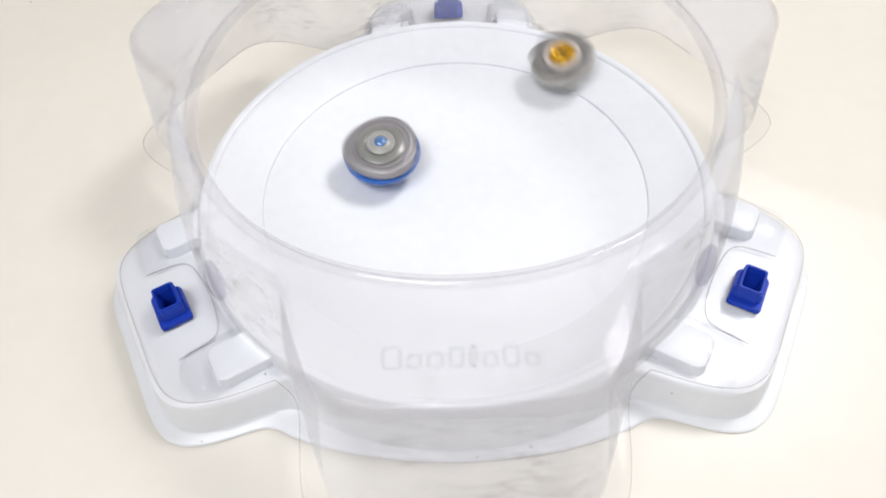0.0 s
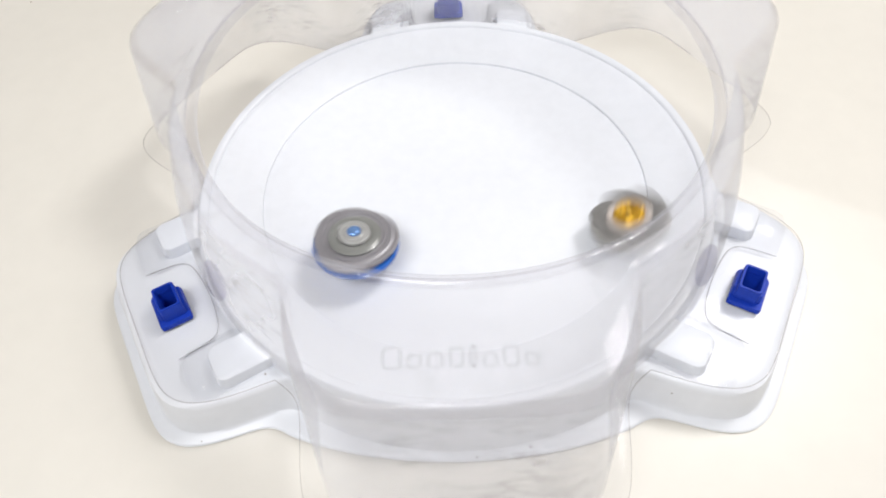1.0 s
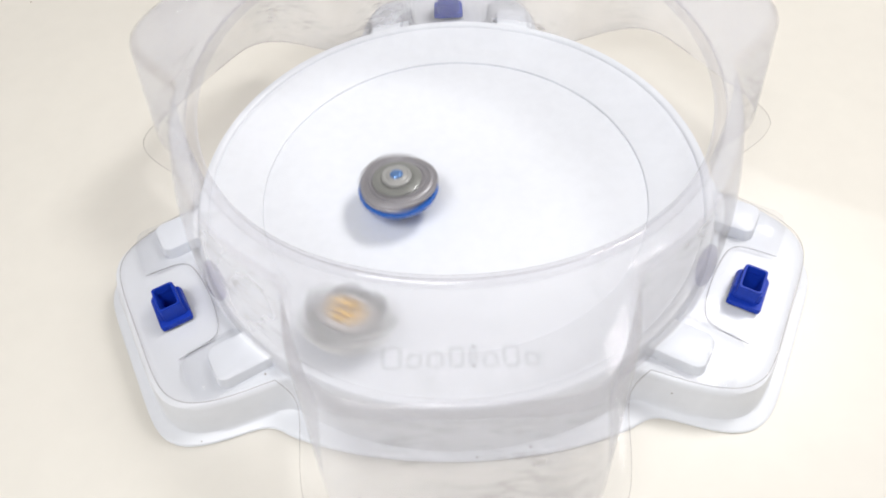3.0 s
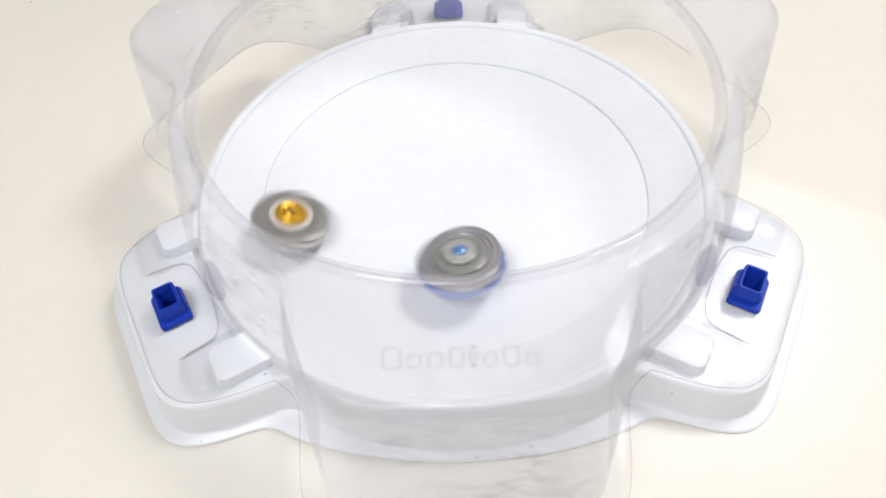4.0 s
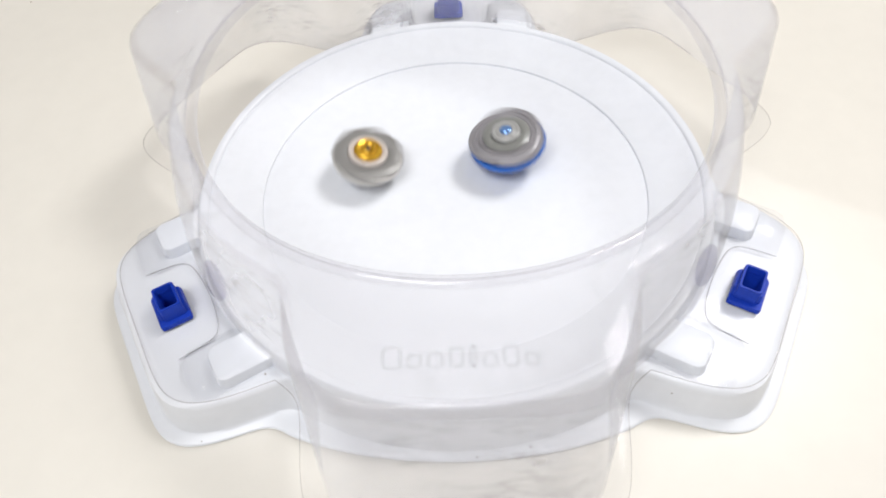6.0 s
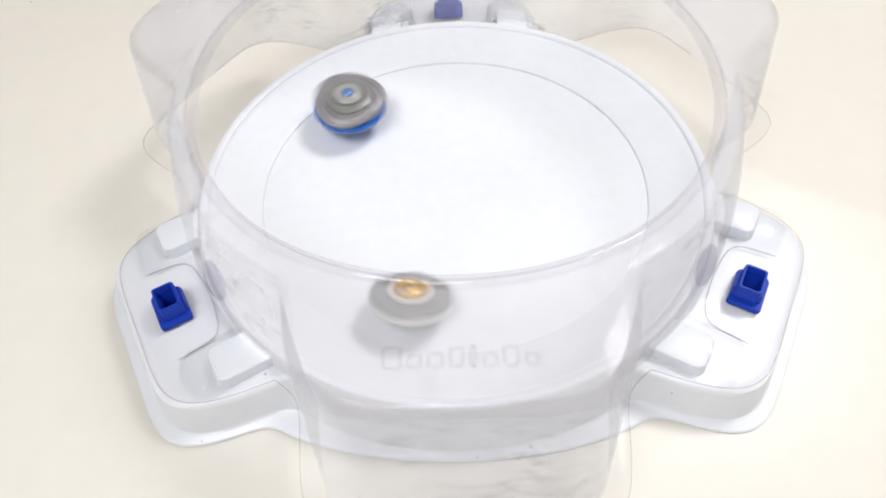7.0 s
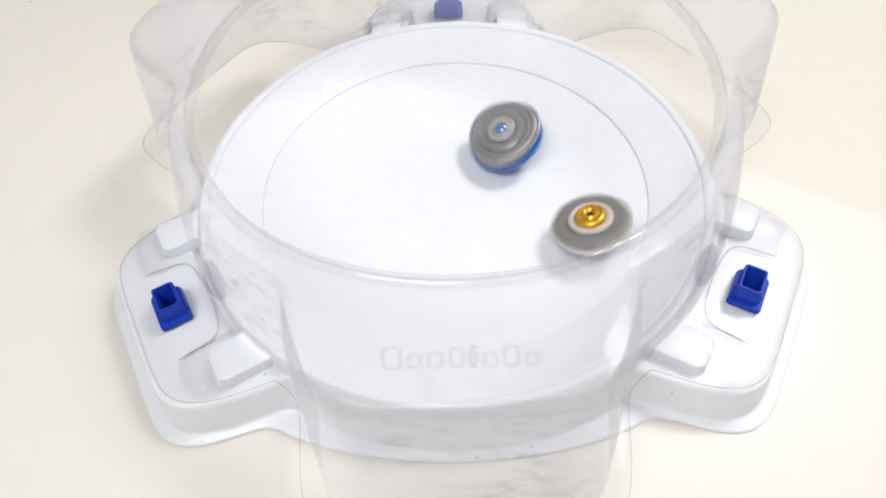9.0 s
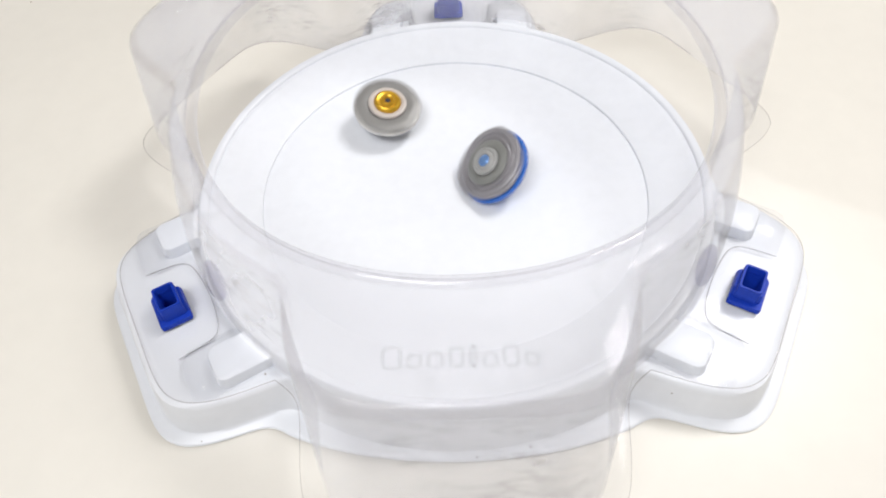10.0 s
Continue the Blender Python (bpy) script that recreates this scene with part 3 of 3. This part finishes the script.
# seconds, place of the tip on the bowl, and the lean of the axle
BLUE_PATH = [
    (0.0, -0.0454, 0.0201, 0.008, -0.152), (0.1, -0.0585, 0.0285, 0.043, -0.120), (0.2, -0.0611, 0.0349, 0.017, -0.097), (0.3, -0.0544, 0.0428, -0.022, -0.121),
    (0.4, -0.0477, 0.0463, -0.015, -0.141), (0.5, -0.0404, 0.0410, 0.010, -0.107), (0.6, -0.0325, 0.0145, 0.001, -0.003), (0.7, -0.0278, -0.0121, -0.042, 0.045),
    (0.8, -0.0294, -0.0374, -0.058, 0.048), (0.9, -0.0415, -0.0553, -0.013, 0.049), (1.0, -0.0575, -0.0595, 0.041, 0.076), (1.1, -0.0672, -0.0484, 0.041, 0.095),
    (1.2, -0.0601, -0.0305, -0.006, 0.064), (1.3, -0.0321, -0.0160, -0.050, 0.007), (1.4, 0.0035, -0.0168, -0.065, -0.004), (1.5, 0.0393, -0.0308, -0.096, 0.047),
    (1.6, 0.0609, -0.0535, -0.153, 0.106), (1.7, 0.0576, -0.0738, -0.180, 0.116), (1.8, 0.0301, -0.0868, -0.130, 0.099), (1.9, 0.0009, -0.0744, -0.051, 0.084),
    (2.0, -0.0162, -0.0434, -0.021, 0.076), (2.1, -0.0084, -0.0044, -0.066, 0.035), (2.2, 0.0133, 0.0309, -0.119, -0.045), (2.3, 0.0444, 0.0454, -0.139, -0.094),
    (2.4, 0.0657, 0.0395, -0.136, -0.069), (2.5, 0.0763, 0.0139, -0.160, 0.004), (2.6, 0.0681, -0.0299, -0.186, 0.066), (2.7, 0.0323, -0.0486, -0.143, 0.057),
    (2.8, 0.0001, -0.0529, -0.064, 0.046), (2.9, -0.0250, -0.0375, -0.004, 0.053), (3.0, -0.0338, -0.0140, -0.014, 0.049), (3.1, -0.0294, 0.0057, -0.054, 0.006),
    (3.2, -0.0216, 0.0209, -0.059, -0.052), (3.3, -0.0071, 0.0292, -0.043, -0.066), (3.4, 0.0099, 0.0311, -0.056, -0.034), (3.5, 0.0318, 0.0288, -0.119, -0.011),
    (3.6, 0.0531, 0.0128, -0.176, -0.015), (3.7, 0.0626, -0.0150, -0.169, -0.007), (3.8, 0.0540, -0.0429, -0.122, 0.045), (3.9, 0.0295, -0.0678, -0.090, 0.118),
    (4.0, 0.0047, -0.0759, -0.092, 0.134), (4.1, -0.0230, -0.0750, -0.066, 0.098), (4.2, -0.0484, -0.0624, 0.001, 0.059), (4.3, -0.0652, -0.0437, 0.052, 0.057),
    (4.4, -0.0641, -0.0163, 0.033, 0.051), (4.5, -0.0439, 0.0104, -0.031, 0.003), (4.6, -0.0138, 0.0239, -0.073, -0.054), (4.7, 0.0158, 0.0256, -0.079, -0.063),
    (4.8, 0.0423, 0.0180, -0.101, -0.019), (4.9, 0.0605, 0.0001, -0.156, 0.030), (5.0, 0.0707, -0.0190, -0.200, 0.034), (5.1, 0.0623, -0.0443, -0.172, 0.036),
    (5.2, 0.0370, -0.0599, -0.100, 0.066), (5.3, 0.0066, -0.0593, -0.055, 0.102), (5.4, -0.0178, -0.0437, -0.056, 0.090), (5.5, -0.0338, -0.0190, -0.051, 0.022),
    (5.6, -0.0395, 0.0091, -0.016, -0.043), (5.7, -0.0351, 0.0326, 0.009, -0.055), (5.8, -0.0097, 0.0481, -0.041, -0.043), (5.9, 0.0195, 0.0441, -0.119, -0.042),
    (6.0, 0.0381, 0.0238, -0.150, -0.050), (6.1, 0.0408, -0.0009, -0.118, -0.027), (6.2, 0.0327, -0.0214, -0.087, 0.034), (6.3, 0.0193, -0.0390, -0.094, 0.085),
    (6.4, -0.0023, -0.0561, -0.095, 0.091), (6.5, -0.0367, -0.0661, -0.035, 0.069), (6.6, -0.0778, -0.0571, 0.061, 0.059), (6.7, -0.1083, -0.0270, 0.108, 0.052),
    (6.8, -0.1141, 0.0114, 0.078, 0.013), (6.9, -0.0953, 0.0450, 0.036, -0.065), (7.0, -0.0691, 0.0632, 0.022, -0.119), (7.1, -0.0390, 0.0626, 0.013, -0.102),
    (7.2, -0.0067, 0.0501, -0.042, -0.048), (7.3, 0.0158, 0.0520, -0.111, -0.051), (7.4, 0.0215, 0.0792, -0.128, -0.125), (7.5, 0.0337, 0.0818, -0.112, -0.146),
    (7.6, 0.0511, 0.0759, -0.113, -0.109), (7.7, 0.0548, 0.0484, -0.140, -0.040), (7.8, 0.0460, 0.0163, -0.162, -0.009), (7.9, 0.0173, 0.0372, -0.115, -0.075),
    (8.0, -0.0087, 0.0517, -0.041, -0.099), (8.1, -0.0158, 0.0453, -0.007, -0.023), (8.2, -0.0391, 0.0967, -0.086, -0.110), (8.3, -0.0400, 0.1184, -0.032, -0.255),
    (8.4, -0.0257, 0.0675, 0.214, -0.238), (8.5, -0.0093, 0.0165, 0.355, 0.050), (8.6, 0.0127, -0.0223, 0.276, 0.248), (8.7, 0.0414, -0.0295, 0.020, 0.384),
    (8.8, 0.0552, -0.0132, -0.304, 0.255), (8.9, 0.0572, 0.0134, -0.410, 0.000), (9.0, 0.0413, 0.0324, -0.366, -0.211), (9.1, 0.0152, 0.0376, -0.189, -0.404),
    (9.2, -0.0215, 0.0261, 0.269, -0.385), (9.3, -0.0460, -0.0081, 0.488, -0.069), (9.4, -0.0503, -0.0357, 0.497, 0.133), (9.5, -0.0449, -0.0570, 0.427, 0.322),
    (9.6, -0.0152, -0.0720, 0.143, 0.535), (9.7, 0.0166, -0.0720, -0.242, 0.520), (9.8, 0.0380, -0.0583, -0.471, 0.368), (9.9, 0.0451, -0.0221, -0.614, 0.086),
    (10.0, 0.0366, 0.0094, -0.604, -0.220),
]
GOLD_PATH = [
    (0.0, 0.0818, 0.0996, -0.175, -0.213), (0.1, 0.1084, 0.0139, -0.273, -0.035), (0.2, 0.0826, -0.0589, -0.224, 0.160), (0.3, 0.0157, -0.1072, -0.040, 0.273),
    (0.4, -0.0673, -0.1031, 0.151, 0.231), (0.5, -0.1176, -0.0340, 0.265, 0.077), (0.6, -0.1083, 0.0517, 0.249, -0.119), (0.7, -0.0487, 0.1060, 0.115, -0.251),
    (0.8, 0.0336, 0.1009, -0.087, -0.261), (0.9, 0.0970, 0.0379, -0.257, -0.100), (1.0, 0.1045, -0.0493, -0.249, 0.118), (1.1, 0.0457, -0.1111, -0.105, 0.255),
    (1.2, -0.0457, -0.1119, 0.104, 0.255), (1.3, -0.1121, -0.0504, 0.251, 0.113), (1.4, -0.1146, 0.0332, 0.265, -0.077), (1.5, -0.0565, 0.0946, 0.141, -0.237),
    (1.6, 0.0338, 0.1057, -0.084, -0.263), (1.7, 0.1075, 0.0578, -0.243, -0.131), (1.8, 0.1179, -0.0370, -0.263, 0.082), (1.9, 0.0493, -0.1092, -0.113, 0.251),
    (2.0, -0.0338, -0.1123, 0.080, 0.264), (2.1, -0.0955, -0.0637, 0.229, 0.153), (2.2, -0.1077, 0.0143, 0.273, -0.036), (2.3, -0.0619, 0.0849, 0.162, -0.223),
    (2.4, 0.0180, 0.1168, -0.042, -0.272), (2.5, 0.0894, 0.0867, -0.198, -0.192), (2.6, 0.1297, 0.0385, -0.264, -0.079), (2.7, 0.1314, -0.0167, -0.273, 0.035),
    (2.8, 0.1019, -0.0775, -0.219, 0.167), (2.9, 0.0338, -0.1235, -0.073, 0.266), (3.0, -0.0599, -0.1131, 0.129, 0.244), (3.1, -0.1237, -0.0327, 0.266, 0.070),
    (3.2, -0.1050, 0.0732, 0.226, -0.158), (3.3, -0.0105, 0.1276, 0.023, -0.275), (3.4, 0.0881, 0.0888, -0.194, -0.196), (3.5, 0.1129, -0.0032, -0.276, 0.008),
    (3.6, 0.0736, -0.0713, -0.198, 0.192), (3.7, 0.0157, -0.0947, -0.045, 0.272), (3.8, -0.0316, -0.0899, 0.092, 0.260), (3.9, -0.0732, -0.0794, 0.187, 0.203),
    (4.0, -0.1008, -0.0404, 0.256, 0.102), (4.1, -0.0801, 0.0033, 0.246, -0.010), (4.2, -0.0296, 0.0254, 0.091, -0.079), (4.3, 0.0272, 0.0226, -0.084, -0.070),
    (4.4, 0.0717, -0.0035, -0.221, 0.011), (4.5, 0.0910, -0.0420, -0.250, 0.115), (4.6, 0.0819, -0.0853, -0.191, 0.199), (4.7, 0.0405, -0.1059, -0.099, 0.257),
    (4.8, -0.0074, -0.0941, 0.022, 0.275), (4.9, -0.0386, -0.0553, 0.119, 0.170), (5.0, -0.0404, -0.0038, 0.125, 0.012), (5.1, -0.0155, 0.0417, 0.048, -0.129),
    (5.2, 0.0257, 0.0760, -0.079, -0.233), (5.3, 0.0685, 0.0809, -0.178, -0.210), (5.4, 0.1043, 0.0567, -0.242, -0.132), (5.5, 0.1055, 0.0071, -0.275, -0.018),
    (5.6, 0.0690, -0.0415, -0.212, 0.128), (5.7, 0.0140, -0.0558, -0.043, 0.172), (5.8, -0.0226, -0.0467, 0.070, 0.144), (5.9, -0.0483, -0.0218, 0.149, 0.067),
    (6.0, -0.0574, 0.0154, 0.177, -0.048), (6.1, -0.0417, 0.0561, 0.128, -0.173), (6.2, 0.0005, 0.0823, -0.002, -0.253), (6.3, 0.0546, 0.0766, -0.160, -0.224),
    (6.4, 0.0957, 0.0381, -0.256, -0.102), (6.5, 0.1067, -0.0158, -0.314, 0.046), (6.6, 0.0891, -0.0633, -0.292, 0.207), (6.7, 0.0564, -0.0930, -0.207, 0.341),
    (6.8, 0.0209, -0.1076, -0.020, 0.430), (6.9, 0.0022, -0.1150, -0.013, 0.407), (7.0, -0.0267, -0.1012, 0.097, 0.420), (7.1, -0.0241, -0.0695, 0.089, 0.247),
    (7.2, 0.0003, -0.0314, -0.001, 0.097), (7.3, 0.0410, -0.0175, -0.127, 0.054), (7.4, 0.0785, -0.0209, -0.241, 0.064), (7.5, 0.1026, -0.0365, -0.260, 0.092),
    (7.6, 0.0962, -0.0561, -0.238, 0.139), (7.7, 0.0672, -0.0617, -0.203, 0.186), (7.8, 0.0398, -0.0432, -0.123, 0.133), (7.9, 0.0277, -0.0515, -0.085, 0.159),
    (8.0, 0.0038, -0.0475, -0.012, 0.147), (8.1, -0.0126, -0.0242, 0.039, 0.075), (8.2, 0.0089, -0.0618, 0.100, 0.300), (8.3, 0.0210, -0.0943, 0.180, 0.500),
    (8.4, 0.0284, -0.1111, 0.100, 0.480), (8.5, 0.0215, -0.1099, 0.220, 0.600), (8.6, 0.0172, -0.0893, 0.020, 0.480), (8.7, 0.0271, -0.0802, -0.060, 0.380),
    (8.8, 0.0472, -0.0741, -0.130, 0.290), (8.9, 0.0671, -0.0621, -0.231, 0.214), (9.0, 0.0827, -0.0503, -0.245, 0.149), (9.1, 0.0847, -0.0349, -0.239, 0.099),
    (9.2, 0.0806, -0.0170, -0.232, 0.049), (9.3, 0.0720, 0.0021, -0.208, -0.006), (9.4, 0.0567, 0.0227, -0.164, -0.066), (9.5, 0.0408, 0.0363, -0.118, -0.105),
    (9.6, 0.0210, 0.0518, -0.061, -0.150), (9.7, 0.0003, 0.0625, -0.001, -0.181), (9.8, -0.0176, 0.0697, 0.051, -0.201), (9.9, -0.0345, 0.0686, 0.100, -0.198),
    (10.0, -0.0456, 0.0624, 0.131, -0.180),
]

def smooth(path, t):
    """The path between its rows, by a curve through four of them."""
    i = min(int(t * 10 + 1e-6), len(path) - 2)
    u = t * 10 - i
    a, b, c, d = (path[max(i - 1, 0)], path[i], path[i + 1], path[min(i + 2, len(path) - 1)])
    return [0.5 * (2 * b[k] + (c[k] - a[k]) * u + (2 * a[k] - 5 * b[k] + 4 * c[k] - d[k]) * u * u + (3 * b[k] - a[k] - 3 * c[k] + d[k]) * u ** 3) for k in range(1, 5)]


def top_rows(path, step):
    rows = []
    for i in range(301):
        t = i / 30
        x, y, lx, ly = smooth(path, t)
        z = bowl_z(math.hypot(x, y))
        axle = Vector((lx, ly, math.sqrt(max(0.1, 1 - lx * lx - ly * ly))))
        tilt = Vector((0, 0, 1)).rotation_difference(axle).to_matrix().to_4x4()
        rows.append((t, Matrix.Translation((x, y, z + 0.0004)) @ tilt @ pose(0, 0, 0, 0, 0, (i * step) % 360)))
    return rows


def spin_rows(step):
    return [(i / 30, pose(0, 0, 0, 0, 0, (i * step) % 360)) for i in range(301)]


def motions():
    walk(blue_top, top_rows(BLUE_PATH, -85))
    walk(gold_top, top_rows(GOLD_PATH, -85))
    # the rings turn on the axle, faster than the tip
    for top in (blue_top, gold_top):
        for ring in top.children:
            if ring.name.split(".")[0] in ("blade_ring", "collar", "inlay_ring", "cap"):
                walk(ring, spin_rows(-85))


motions()
